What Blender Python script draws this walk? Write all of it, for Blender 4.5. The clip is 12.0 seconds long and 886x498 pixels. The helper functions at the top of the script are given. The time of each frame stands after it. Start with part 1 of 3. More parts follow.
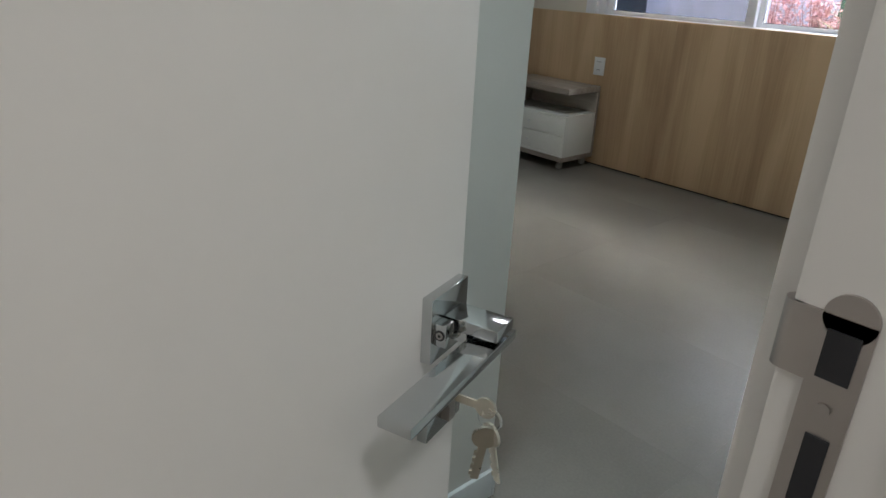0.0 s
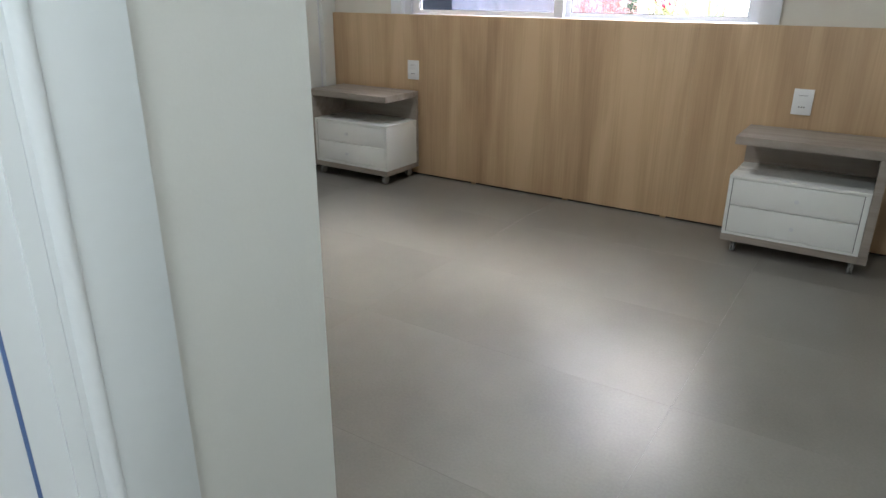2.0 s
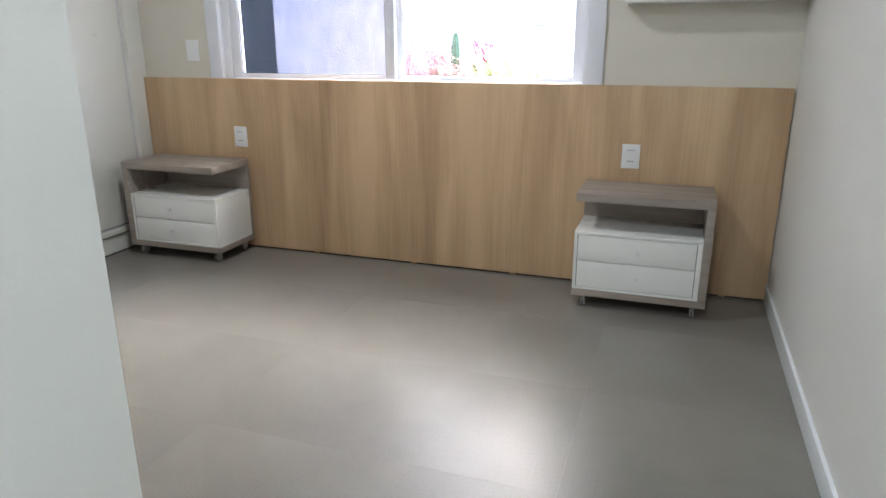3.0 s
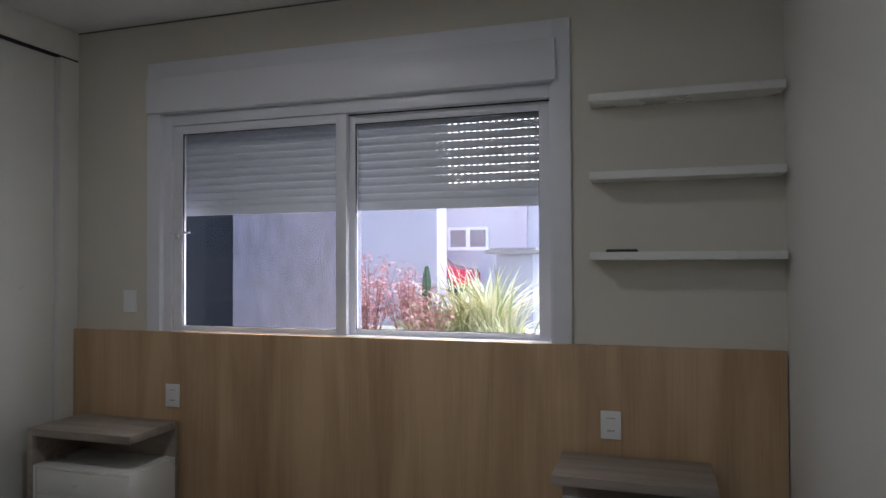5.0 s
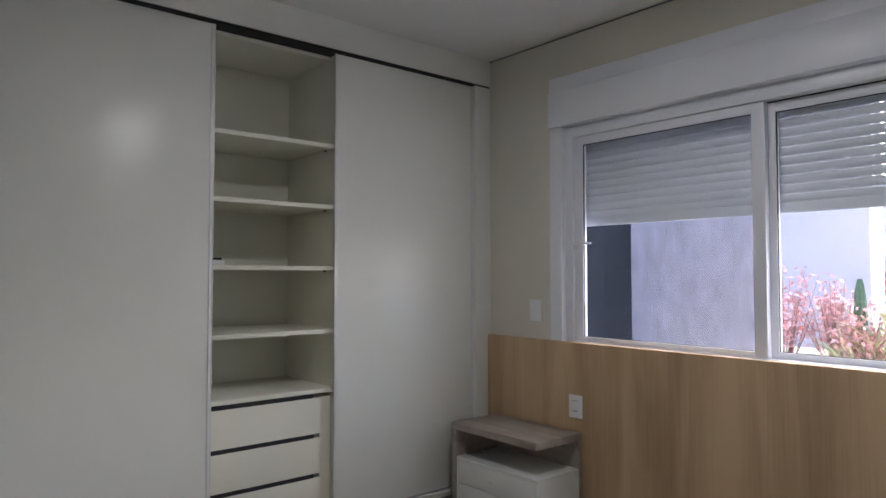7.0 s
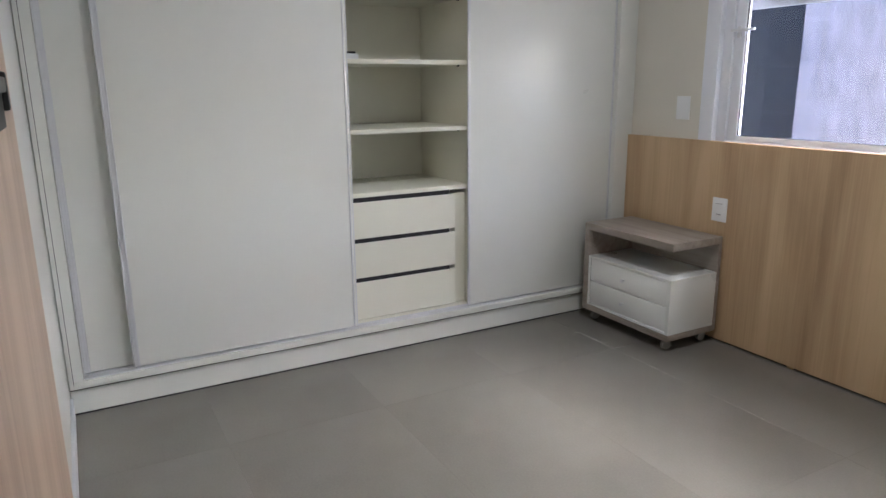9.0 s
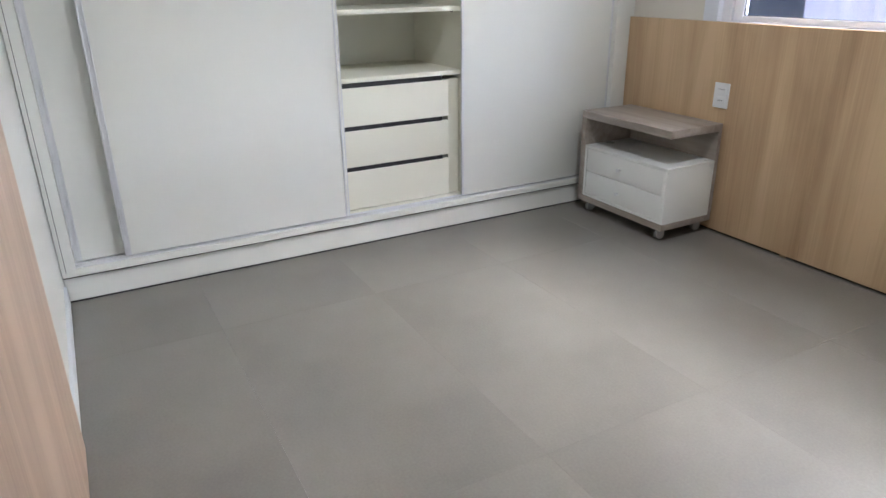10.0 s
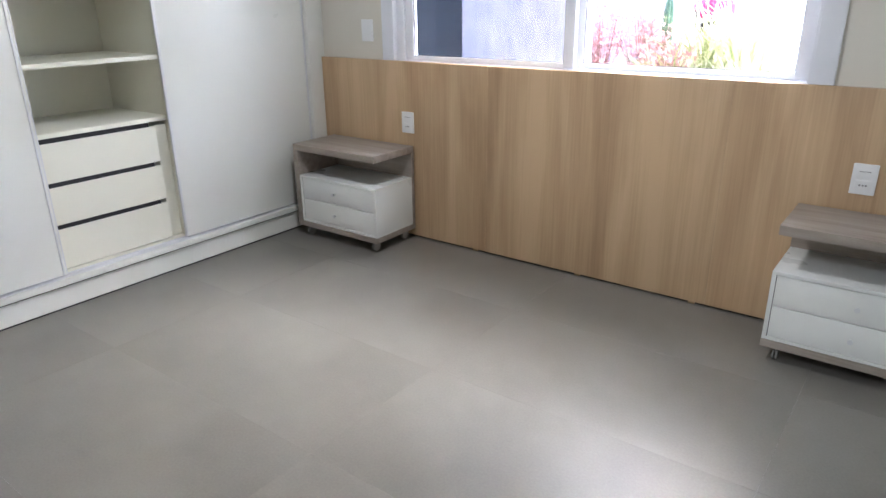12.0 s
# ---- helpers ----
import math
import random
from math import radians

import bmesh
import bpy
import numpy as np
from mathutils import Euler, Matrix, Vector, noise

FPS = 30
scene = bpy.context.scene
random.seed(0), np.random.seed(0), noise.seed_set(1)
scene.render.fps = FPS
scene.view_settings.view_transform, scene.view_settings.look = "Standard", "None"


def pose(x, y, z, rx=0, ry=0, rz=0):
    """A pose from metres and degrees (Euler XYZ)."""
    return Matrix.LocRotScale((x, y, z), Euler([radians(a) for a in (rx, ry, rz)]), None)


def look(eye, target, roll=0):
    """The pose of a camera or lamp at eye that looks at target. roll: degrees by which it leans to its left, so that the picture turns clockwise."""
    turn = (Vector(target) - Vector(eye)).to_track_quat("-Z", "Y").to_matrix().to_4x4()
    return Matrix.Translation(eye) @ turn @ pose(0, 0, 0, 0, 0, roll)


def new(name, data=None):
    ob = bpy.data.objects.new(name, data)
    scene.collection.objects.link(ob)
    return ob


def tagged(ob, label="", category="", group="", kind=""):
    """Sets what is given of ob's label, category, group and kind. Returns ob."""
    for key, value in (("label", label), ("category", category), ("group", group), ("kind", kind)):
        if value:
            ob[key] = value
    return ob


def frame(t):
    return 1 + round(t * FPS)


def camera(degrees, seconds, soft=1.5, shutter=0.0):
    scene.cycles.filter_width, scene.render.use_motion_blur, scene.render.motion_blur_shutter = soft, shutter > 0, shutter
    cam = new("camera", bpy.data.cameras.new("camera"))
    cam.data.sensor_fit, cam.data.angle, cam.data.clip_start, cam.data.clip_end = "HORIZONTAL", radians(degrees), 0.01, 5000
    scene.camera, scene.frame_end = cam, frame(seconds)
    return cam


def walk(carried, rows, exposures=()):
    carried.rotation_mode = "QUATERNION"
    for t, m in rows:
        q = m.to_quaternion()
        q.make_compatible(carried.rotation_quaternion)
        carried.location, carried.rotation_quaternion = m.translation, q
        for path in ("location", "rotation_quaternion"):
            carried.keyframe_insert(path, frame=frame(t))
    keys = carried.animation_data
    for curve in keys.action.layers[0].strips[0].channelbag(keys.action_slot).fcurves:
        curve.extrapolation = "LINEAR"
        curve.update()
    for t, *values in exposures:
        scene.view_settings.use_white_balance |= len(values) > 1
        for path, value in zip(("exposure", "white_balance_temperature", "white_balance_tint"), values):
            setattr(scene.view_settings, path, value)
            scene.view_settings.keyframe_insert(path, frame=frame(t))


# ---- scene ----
cam = camera(66.7, 12.0)

PATH = [
    (0, (3.63, -4.089, 1.271), (2.298, -2.874, 0.529), 3.0),
    (0.5, (3.589, -4.002, 1.239), (2.176, -2.877, 0.504), 0.6),
    (0.8, (3.574, -3.941, 1.216), (2.128, -2.844, 0.502), -1.0),
    (1.0, (3.543, -3.884, 1.199), (2.123, -2.749, 0.494), -1.6),
    (1.3, (3.435, -3.811, 1.19), (2.121, -2.56, 0.472), -1.0),
    (1.5, (3.386, -3.789, 1.2), (2.163, -2.454, 0.474), -0.1),
    (2.0, (3.364, -3.719, 1.195), (2.358, -2.18, 0.489), 0.4),
    (2.5, (3.323, -3.617, 1.227), (2.512, -1.929, 0.524), 0.1),
    (3, (3.223, -3.524, 1.254), (2.597, -1.717, 0.668), -0.1),
    (3.5, (3.186, -3.462, 1.265), (2.686, -1.561, 0.896), -0.3),
    (3.7, (3.168, -3.388, 1.267), (2.715, -1.46, 0.99), -0.5),
    (5.3, (3.204, -3.041, 1.459), (2.484, -1.177, 1.529), -0.8),
    (5.5, (3.18, -3.028, 1.471), (2.334, -1.217, 1.543), -0.7),
    (6, (3.144, -3.011, 1.46), (2.007, -1.367, 1.543), -0.4),
    (6.5, (3.135, -2.934, 1.43), (1.73, -1.515, 1.527), 0.0),
    (6.7, (3.102, -2.921, 1.426), (1.634, -1.565, 1.52), 0.1),
    (8.3, (2.936, -2.999, 1.396), (1.237, -1.948, 1.288), 0.3),
    (8.5, (2.942, -2.989, 1.393), (1.238, -1.967, 1.162), 0.2),
    (9, (3.007, -2.901, 1.342), (1.303, -1.968, 0.869), -0.5),
    (9.5, (3.01, -2.858, 1.301), (1.344, -1.967, 0.647), -0.8),
    (10, (3.006, -2.856, 1.274), (1.378, -1.97, 0.522), -0.7),
    (10.5, (3.049, -2.914, 1.296), (1.457, -1.992, 0.513), -0.7),
    (11, (3.096, -2.951, 1.331), (1.637, -1.835, 0.539), -0.8),
    (11.5, (3.195, -2.962, 1.336), (1.904, -1.636, 0.577), -1.2),
    (12, (3.218, -3.056, 1.397), (2.097, -1.556, 0.693), -0.7),
]
walk(cam, [(t, look(e, g, r)) for t, e, g, r in PATH],
     [(0.0, 3.65, 6150, 4), (0.5, 3.75, 5850, -4), (1.0, 4.0, 5750, -2), (1.5, 4.1, 5750, 3), (2.0, 4.55, 6150, 7), (2.5, 4.85, 6200, 10), (3.5, 4.85, 6050, 9), (3.7, 4.65, 6050, 10),
      (5.3, 3.05, 6200, 13), (6.0, 3.25, 6200, 13), (6.7, 3.55, 6200, 13), (8.3, 4.2, 6200, 12), (9.0, 4.4, 6150, 12), (10.0, 4.85, 6000, 11), (12.0, 4.9, 5950, 11)])

# ---- light ----
SUN_EL, SUN_ROT = radians(45), radians(9)
world = bpy.data.worlds.new("sky")
scene.world = world
world.use_nodes = True
wn = world.node_tree.nodes
sky = wn.new("ShaderNodeTexSky")
sky.sky_type, sky.sun_disc, sky.sun_elevation, sky.sun_rotation = "NISHITA", False, SUN_EL, SUN_ROT
sky.dust_density, sky.air_density = 3.0, 1.0
world.node_tree.links.new(sky.outputs[0], wn["Background"].inputs[0])
wn["Background"].inputs[1].default_value = 0.115
sun = new("sun", bpy.data.lights.new("sun", "SUN"))
sun.data.energy, sun.data.angle, sun.data.color = 0.105, radians(16), (0.95, 0.96, 1.0)
sun.rotation_euler = (-(math.pi / 2 - SUN_EL), 0, -SUN_ROT)
bed_lamp = new("bedroom_lamp_light", bpy.data.lights.new("bedroom_lamp_light", "AREA"))
bed_lamp.data.shape, bed_lamp.data.size, bed_lamp.data.energy, bed_lamp.data.color = "DISK", 0.24, 0.84, (1.0, 0.985, 0.955)
bed_lamp.location = (1.75, -1.45, 2.665)
hall_lamp = new("hall_lamp_light", bpy.data.lights.new("hall_lamp_light", "AREA"))
hall_lamp.data.shape, hall_lamp.data.size, hall_lamp.data.energy, hall_lamp.data.color = "DISK", 0.24, 1.28, (1.0, 0.94, 0.93)
hall_lamp.location = (4.40, -4.30, 2.665)
# added fill lamp, out of view: brightens the entry wall and bathroom door
entry_fill = new("entry_fill_light", bpy.data.lights.new("entry_fill_light", "AREA"))
entry_fill.data.shape, entry_fill.data.size, entry_fill.data.energy, entry_fill.data.color = "DISK", 0.24, 1.05, (0.92, 0.98, 1.0)
entry_fill.location = (2.98, -3.75, 2.665)

# ---- materials ----


def mat(name, col, rough=0.5, metal=0.0, var=0.04, scale=3.0, bump=0.0, bscale=60.0, stretch=(1, 1, 1), spec=0.5, coat=0.0, per=0.0):
    m = bpy.data.materials.new(name)
    m.use_nodes = True
    n, l = m.node_tree.nodes, m.node_tree.links
    b = n["Principled BSDF"]
    b.inputs["Roughness"].default_value = rough
    b.inputs["Metallic"].default_value = metal
    b.inputs["Specular IOR Level"].default_value = spec
    b.inputs["Coat Weight"].default_value = coat
    tc = n.new("ShaderNodeTexCoord")
    mp = n.new("ShaderNodeMapping")
    mp.inputs["Scale"].default_value = stretch
    l.new(tc.outputs["Object"], mp.inputs[0])
    big, fine = n.new("ShaderNodeTexNoise"), n.new("ShaderNodeTexNoise")
    big.inputs["Scale"].default_value, fine.inputs["Scale"].default_value = scale, bscale
    big.inputs["Detail"].default_value, fine.inputs["Detail"].default_value = 5, 4
    l.new(mp.outputs[0], big.inputs[0]), l.new(mp.outputs[0], fine.inputs[0])
    ad = n.new("ShaderNodeMath")
    ad.operation = "MULTIPLY_ADD"
    ad.inputs[1].default_value = 0.35
    l.new(fine.outputs[0], ad.inputs[0]), l.new(big.outputs[0], ad.inputs[2])
    rp = n.new("ShaderNodeValToRGB")
    rp.color_ramp.elements[0].position, rp.color_ramp.elements[1].position = 0.4, 0.95
    rp.color_ramp.elements[0].color = (*[c * (1 - var) for c in col], 1)
    rp.color_ramp.elements[1].color = (*[min(1, c * (1 + var)) for c in col], 1)
    l.new(ad.outputs[0], rp.inputs[0])
    out = rp.outputs[0]
    if per:
        oi = n.new("ShaderNodeObjectInfo")
        mx = n.new("ShaderNodeMapRange")
        mx.inputs[3].default_value, mx.inputs[4].default_value = 1 - per, 1 + per
        hs = n.new("ShaderNodeHueSaturation")
        l.new(oi.outputs["Random"], mx.inputs[0]), l.new(mx.outputs[0], hs.inputs["Value"]), l.new(out, hs.inputs["Color"])
        out = hs.outputs[0]
    l.new(out, b.inputs["Base Color"])
    rr = n.new("ShaderNodeMapRange")
    rr.inputs[3].default_value, rr.inputs[4].default_value = max(0, rough * 0.88), min(1, rough * 1.12)
    l.new(big.outputs[0], rr.inputs[0]), l.new(rr.outputs[0], b.inputs["Roughness"])
    if bump:
        bp = n.new("ShaderNodeBump")
        bp.inputs["Strength"].default_value, bp.inputs["Distance"].default_value = bump, 0.004
        l.new(fine.outputs[0], bp.inputs["Height"]), l.new(bp.outputs[0], b.inputs["Normal"])
    return m


def wood(name, dark, light, rough=0.45, grain=9.0, along=2):
    m = bpy.data.materials.new(name)
    m.use_nodes = True
    n, l = m.node_tree.nodes, m.node_tree.links
    b = n["Principled BSDF"]
    tc, mp, mp2 = n.new("ShaderNodeTexCoord"), n.new("ShaderNodeMapping"), n.new("ShaderNodeMapping")
    s1, s2 = [1.0] * 3, [1.0] * 3
    s1[along], s2[along] = 0.10, 0.02
    mp.inputs["Scale"].default_value, mp2.inputs["Scale"].default_value = s1, s2
    l.new(tc.outputs["Object"], mp.inputs[0]), l.new(tc.outputs["Object"], mp2.inputs[0])
    a, f2, sp = n.new("ShaderNodeTexNoise"), n.new("ShaderNodeTexNoise"), n.new("ShaderNodeTexNoise")
    a.inputs["Scale"].default_value, a.inputs["Detail"].default_value, a.inputs["Distortion"].default_value = grain * 1.1, 5, 0.7
    f2.inputs["Scale"].default_value, f2.inputs["Detail"].default_value = grain * 22, 3
    sp.inputs["Scale"].default_value, sp.inputs["Detail"].default_value = grain * 1.7, 3
    l.new(mp.outputs[0], a.inputs[0]), l.new(mp2.outputs[0], f2.inputs[0]), l.new(mp2.outputs[0], sp.inputs[0])
    m1, m2 = n.new("ShaderNodeMath"), n.new("ShaderNodeMath")
    m1.operation = m2.operation = "MULTIPLY_ADD"
    m1.inputs[1].default_value, m2.inputs[1].default_value = 0.32, 0.36
    l.new(f2.outputs[0], m1.inputs[0]), l.new(a.outputs[0], m1.inputs[2])
    l.new(sp.outputs[0], m2.inputs[0]), l.new(m1.outputs[0], m2.inputs[2])
    rp = n.new("ShaderNodeValToRGB")
    rp.color_ramp.elements[0].position, rp.color_ramp.elements[1].position = 0.59, 1.01
    rp.color_ramp.elements[0].color, rp.color_ramp.elements[1].color = (*dark, 1), (*light, 1)
    l.new(m2.outputs[0], rp.inputs[0]), l.new(rp.outputs[0], b.inputs["Base Color"])
    b.inputs["Roughness"].default_value = rough
    bp = n.new("ShaderNodeBump")
    bp.inputs["Strength"].default_value, bp.inputs["Distance"].default_value = 0.12, 0.001
    l.new(f2.outputs[0], bp.inputs["Height"]), l.new(bp.outputs[0], b.inputs["Normal"])
    return m


WALL = mat("wall_paint", (0.66, 0.63, 0.56), 0.75, var=0.03, scale=1.2, bump=0.06, bscale=180)
WALL_COOL = mat("wall_paint_pale", (0.70, 0.70, 0.67), 0.7, var=0.03, scale=1.2, bump=0.06, bscale=180)
CEIL = mat("ceiling_paint", (0.74, 0.73, 0.72), 0.8, var=0.02, scale=1.0)
WHITE = mat("white_laminate", (0.75, 0.755, 0.715), 0.29, var=0.015, scale=1.0)
INNER = mat("pale_laminate", (0.79, 0.775, 0.67), 0.45, var=0.02, scale=1.5)
LACQ = mat("white_lacquer", (0.76, 0.77, 0.75), 0.28, var=0.015, scale=2)
TRIM = mat("white_trim_paint", (0.74, 0.78, 0.80), 0.35, var=0.02, scale=2)
LEAF = mat("door_paint", (0.70, 0.68, 0.66), 0.42, var=0.02, scale=1.5)
PVC = mat("white_pvc", (0.76, 0.78, 0.84), 0.35, var=0.015, scale=2)
SLAT = mat("shutter_grey", (0.56, 0.59, 0.64), 0.45, var=0.03, scale=4)
ALU = mat("satin_aluminium", (0.70, 0.71, 0.73), 0.34, metal=0.3, var=0.03, scale=5)
CHROME = mat("polished_chrome", (0.56, 0.58, 0.59), 0.09, metal=1.0, var=0.02, scale=8)
STEEL = mat("brushed_steel", (0.45, 0.42, 0.40), 0.32, metal=1.0, var=0.08, scale=12)
BRASS = mat("nickel_key", (0.62, 0.58, 0.50), 0.28, metal=1.0, var=0.08, scale=30)
DARK = mat("dark_gap", (0.015, 0.015, 0.018), 0.7, var=0.1)
BLACK = mat("black_plastic", (0.012, 0.012, 0.013), 0.4, var=0.1)
RUBBER = mat("grey_rubber", (0.06, 0.06, 0.06), 0.6, var=0.1)
CLEAR = mat("clear_plastic", (0.34, 0.34, 0.33), 0.2, var=0.02)
GAP_SHADE = mat("blue_gap_shade", (0.10, 0.17, 0.36), 0.5, var=0.05)
OAK = wood("oak_laminate", (0.36, 0.235, 0.13), (0.58, 0.41, 0.245), grain=5.0)
PINKOAK = wood("pale_oak_laminate", (0.40, 0.27, 0.19), (0.60, 0.45, 0.34), grain=7)
GREIGE = wood("greige_laminate", (0.235, 0.20, 0.17), (0.36, 0.315, 0.275), 0.5, 16, along=0)
STUCCO = mat("grey_stucco", (0.235, 0.225, 0.275), 0.9, var=0.3, scale=14, bump=1.0, bscale=70, stretch=(1, 1, 0.35))
EXTW = mat("white_render", (0.54, 0.52, 0.55), 0.9, var=0.04, scale=2)
EXTL = mat("lilac_render", (0.53, 0.49, 0.53), 0.9, var=0.05, scale=2, bump=0.3, bscale=30)
CAPM = mat("concrete_cap", (0.33, 0.31, 0.29), 0.85, var=0.1, scale=6, bump=0.3)
CAPL = mat("pillar_render", (0.38, 0.38, 0.41), 0.9, var=0.06, scale=2, bump=0.3, bscale=30)
DSTRIP = mat("matt_near_black", (0.012, 0.011, 0.017), 0.8, var=0.1)
DGLASS = mat("dark_pane", (0.30, 0.27, 0.28), 0.3, var=0.1)
CAR = mat("red_car_paint", (0.62, 0.02, 0.08), 0.25, var=0.03, coat=0.6)
PAVE = mat("pale_paving", (0.62, 0.60, 0.57), 0.9, var=0.1, scale=4, bump=0.3)
SOIL = mat("dry_lawn", (0.42, 0.40, 0.29), 0.95, var=0.3, scale=5, bump=0.8, bscale=60)
GREEN = mat("strap_leaf", (0.42, 0.46, 0.20), 0.5, var=0.25, scale=5, per=0.0)
YELL = mat("variegated_leaf", (0.74, 0.71, 0.44), 0.5, var=0.2, scale=5)
REDL = mat("red_leaf", (0.68, 0.36, 0.34), 0.6, var=0.3, scale=8)
CACT = mat("cactus_green", (0.09, 0.16, 0.09), 0.7, var=0.2, scale=8)
STEM = mat("brown_stem", (0.36, 0.18, 0.15), 0.8, var=0.2)
ORANGE = mat("orange_card", (0.50, 0.26, 0.03), 0.6, var=0.05)
PLATE = mat("switch_plastic", (0.80, 0.81, 0.82), 0.3, var=0.01)
PRINT = mat("printed_grey", (0.16, 0.16, 0.17), 0.6, var=0.1)
SEAL = mat("floor_joint", (0.165, 0.155, 0.14), 0.8, var=0.1)

TILE = mat("porcelain_tile", (0.208, 0.196, 0.176), 0.35, var=0.22, scale=1.6, bump=0.02, bscale=120, per=0.03)

glass = bpy.data.materials.new("window_glass")
glass.use_nodes = True
gn, gl = glass.node_tree.nodes, glass.node_tree.links
gn["Principled BSDF"].inputs["Transmission Weight"].default_value = 1
gn["Principled BSDF"].inputs["Roughness"].default_value = 0.0
gn["Principled BSDF"].inputs["IOR"].default_value = 1.45

# ---- mesh helpers ----


def box(bm, x0, x1, y0, y1, z0, z1, bevel=0.0):
    m = Matrix.Translation(((x0 + x1) / 2, (y0 + y1) / 2, (z0 + z1) / 2)) @ Matrix.Diagonal((abs(x1 - x0), abs(y1 - y0), abs(z1 - z0), 1))
    r = bmesh.ops.create_cube(bm, size=1, matrix=m)
    if bevel:
        es = list({e for v in r["verts"] for e in v.link_edges})
        bmesh.ops.bevel(bm, geom=es, offset=bevel, segments=2, profile=0.6, affect="EDGES")


def cyl(bm, p, q, r, seg=20, r2=None):
    d = Vector(q) - Vector(p)
    m = Matrix.Translation((Vector(p) + Vector(q)) / 2) @ d.to_track_quat("Z", "Y").to_matrix().to_4x4()
    bmesh.ops.create_cone(bm, cap_ends=True, segments=seg, radius1=r, radius2=r if r2 is None else r2, depth=d.length, matrix=m)


def thing(name, label="", category="", group="", kind="", at=None):
    o = new(name)
    o.empty_display_size = 0.1
    if at is not None:
        o.matrix_basis = at
    return tagged(o, label, category, group, kind)


def part(name, bm, material, parent=None, label="", category="", group="", kind="", smooth=False):
    me = bpy.data.meshes.new(name)
    bm.to_mesh(me)
    bm.free()
    for mm in (material if isinstance(material, (list, tuple)) else [material]):
        me.materials.append(mm)
    if smooth:
        for p in me.polygons:
            p.use_smooth = True
        me.set_sharp_from_angle(angle=radians(35))
    o = new(name, me)
    if parent is not None:
        o.parent = parent
    return tagged(o, label, category, group, kind)


def bx(name, dims, material, parent=None, label="", bevel=0.0, category="", group="", kind=""):
    bm = bmesh.new()
    for d in (dims if isinstance(dims[0], (tuple, list)) else [dims]):
        box(bm, *d, bevel=bevel)
    return part(name, bm, material, parent, label, category, group, kind, smooth=bevel > 0)


S = "structure"
XE, YS, ZC, XV = 3.725, -3.03, 2.77, 2.695
DW = 3.559

# ---- setting ----
bx("floor", (-0.62, 4.9, -5.6, 0.03, -0.12, -0.003), SEAL, label="dark bedding under the large grey floor tiles", kind=S)
bx("ceiling", [(-0.62, 4.9, -5.6, 0.03, ZC, ZC + 0.12)], CEIL, label="smooth white painted plaster ceiling", kind=S)
bx("wall_north", [(-0.75, 0.58, 0.03, 0.21, -0.1, 2.9), (2.765, 3.9, 0.03, 0.21, -0.1, 2.9), (0.58, 2.765, 0.03, 0.21, -0.1, 1.03), (0.58, 2.765, 0.03, 0.21, 2.47, 2.9)],
   WALL, label="light beige painted wall round the wide bedroom window", kind=S)
bx("wall_east", (XE, 3.9, -3.56, 0.03, -0.1, ZC), WALL_COOL, label="plain off-white painted bedroom wall", kind=S)
bx("wall_west", (-0.75, -0.62, -5.6, 0.03, -0.1, ZC), WALL, label="wall behind the fitted wardrobe", kind=S)
bx("wall_south", [(-0.62, XV, YS - 0.22, YS, -0.1, ZC)], WALL_COOL, label="off-white painted wall with a square corner at the entry", kind=S)
bx("wall_entry_west", [(XV - 0.14, XV, -3.44, YS - 0.22, -0.1, ZC), (XV - 0.14, XV, -4.17, -3.44, 2.14, ZC), (XV - 0.14, XV, -4.75, -4.17, -0.1, ZC)], WALL_COOL,
   label="off-white painted side wall of the entry with a bathroom doorway", kind=S)
bx("wall_entry_south", (XV, DW, -4.75, -4.6, -0.1, ZC), WALL_COOL, label="plain off-white painted wall at the end of the entry", kind=S)
bx("wall_entry_east", [(DW, DW + 0.16, -3.84, -3.44, -0.1, ZC), (DW + 0.16, XE, -3.56, -3.44, -0.1, ZC), (DW, DW + 0.16, -4.75, -4.45, -0.1, ZC), (DW, DW + 0.16, -4.45, -3.84, 2.13, ZC)],
   WALL_COOL, label="off-white painted wall with the bedroom doorway", kind=S)
bx("wall_hall", [(4.75, 4.9, -5.6, -2.9, -0.1, ZC), (3.9, 4.75, -3.0, -2.9, -0.1, ZC), (3.55, 4.75, -5.6, -5.5, -0.1, ZC), (3.40, 3.55, -5.6, -4.75, -0.1, ZC)], WALL, label="plain painted walls of the hallway outside the bedroom", kind=S)
bx("wall_bathroom", [(1.3, 1.4, -4.75, YS - 0.22, -0.1, ZC), (1.4, XV - 0.14, -4.85, -4.75, -0.1, ZC)], WALL_COOL, label="closing walls of the bathroom behind its shut door", kind=S)

bx("baseboard", [(XE - 0.014, XE, -3.44, 0.0, 0.0, 0.085)], TRIM, label="low white skirting board along the bedroom wall", kind=S, bevel=0.003)
bx("baseboard", [(XV, XV + 0.012, -3.294, YS + 0.0, 0.0, 0.085), (2.661, XV + 0.012, YS, YS + 0.012, 0.0, 0.085)], TRIM, label="low white skirting board round the entry corner", kind=S, bevel=0.003)
bx("baseboard", [(-0.0, 1.10, YS, YS + 0.012, 0.0, 0.085)], TRIM, label="low white skirting board beside the wardrobe", kind=S, bevel=0.003)

# shadow line between wall and ceiling, drawn as a thin grey strip
bx("shadow_line", [(0.0, XE, 0.022, 0.03, ZC - 0.006, ZC - 0.001)], PRINT, label="thin grey strip drawn as the shadow line under the ceiling", kind=S)


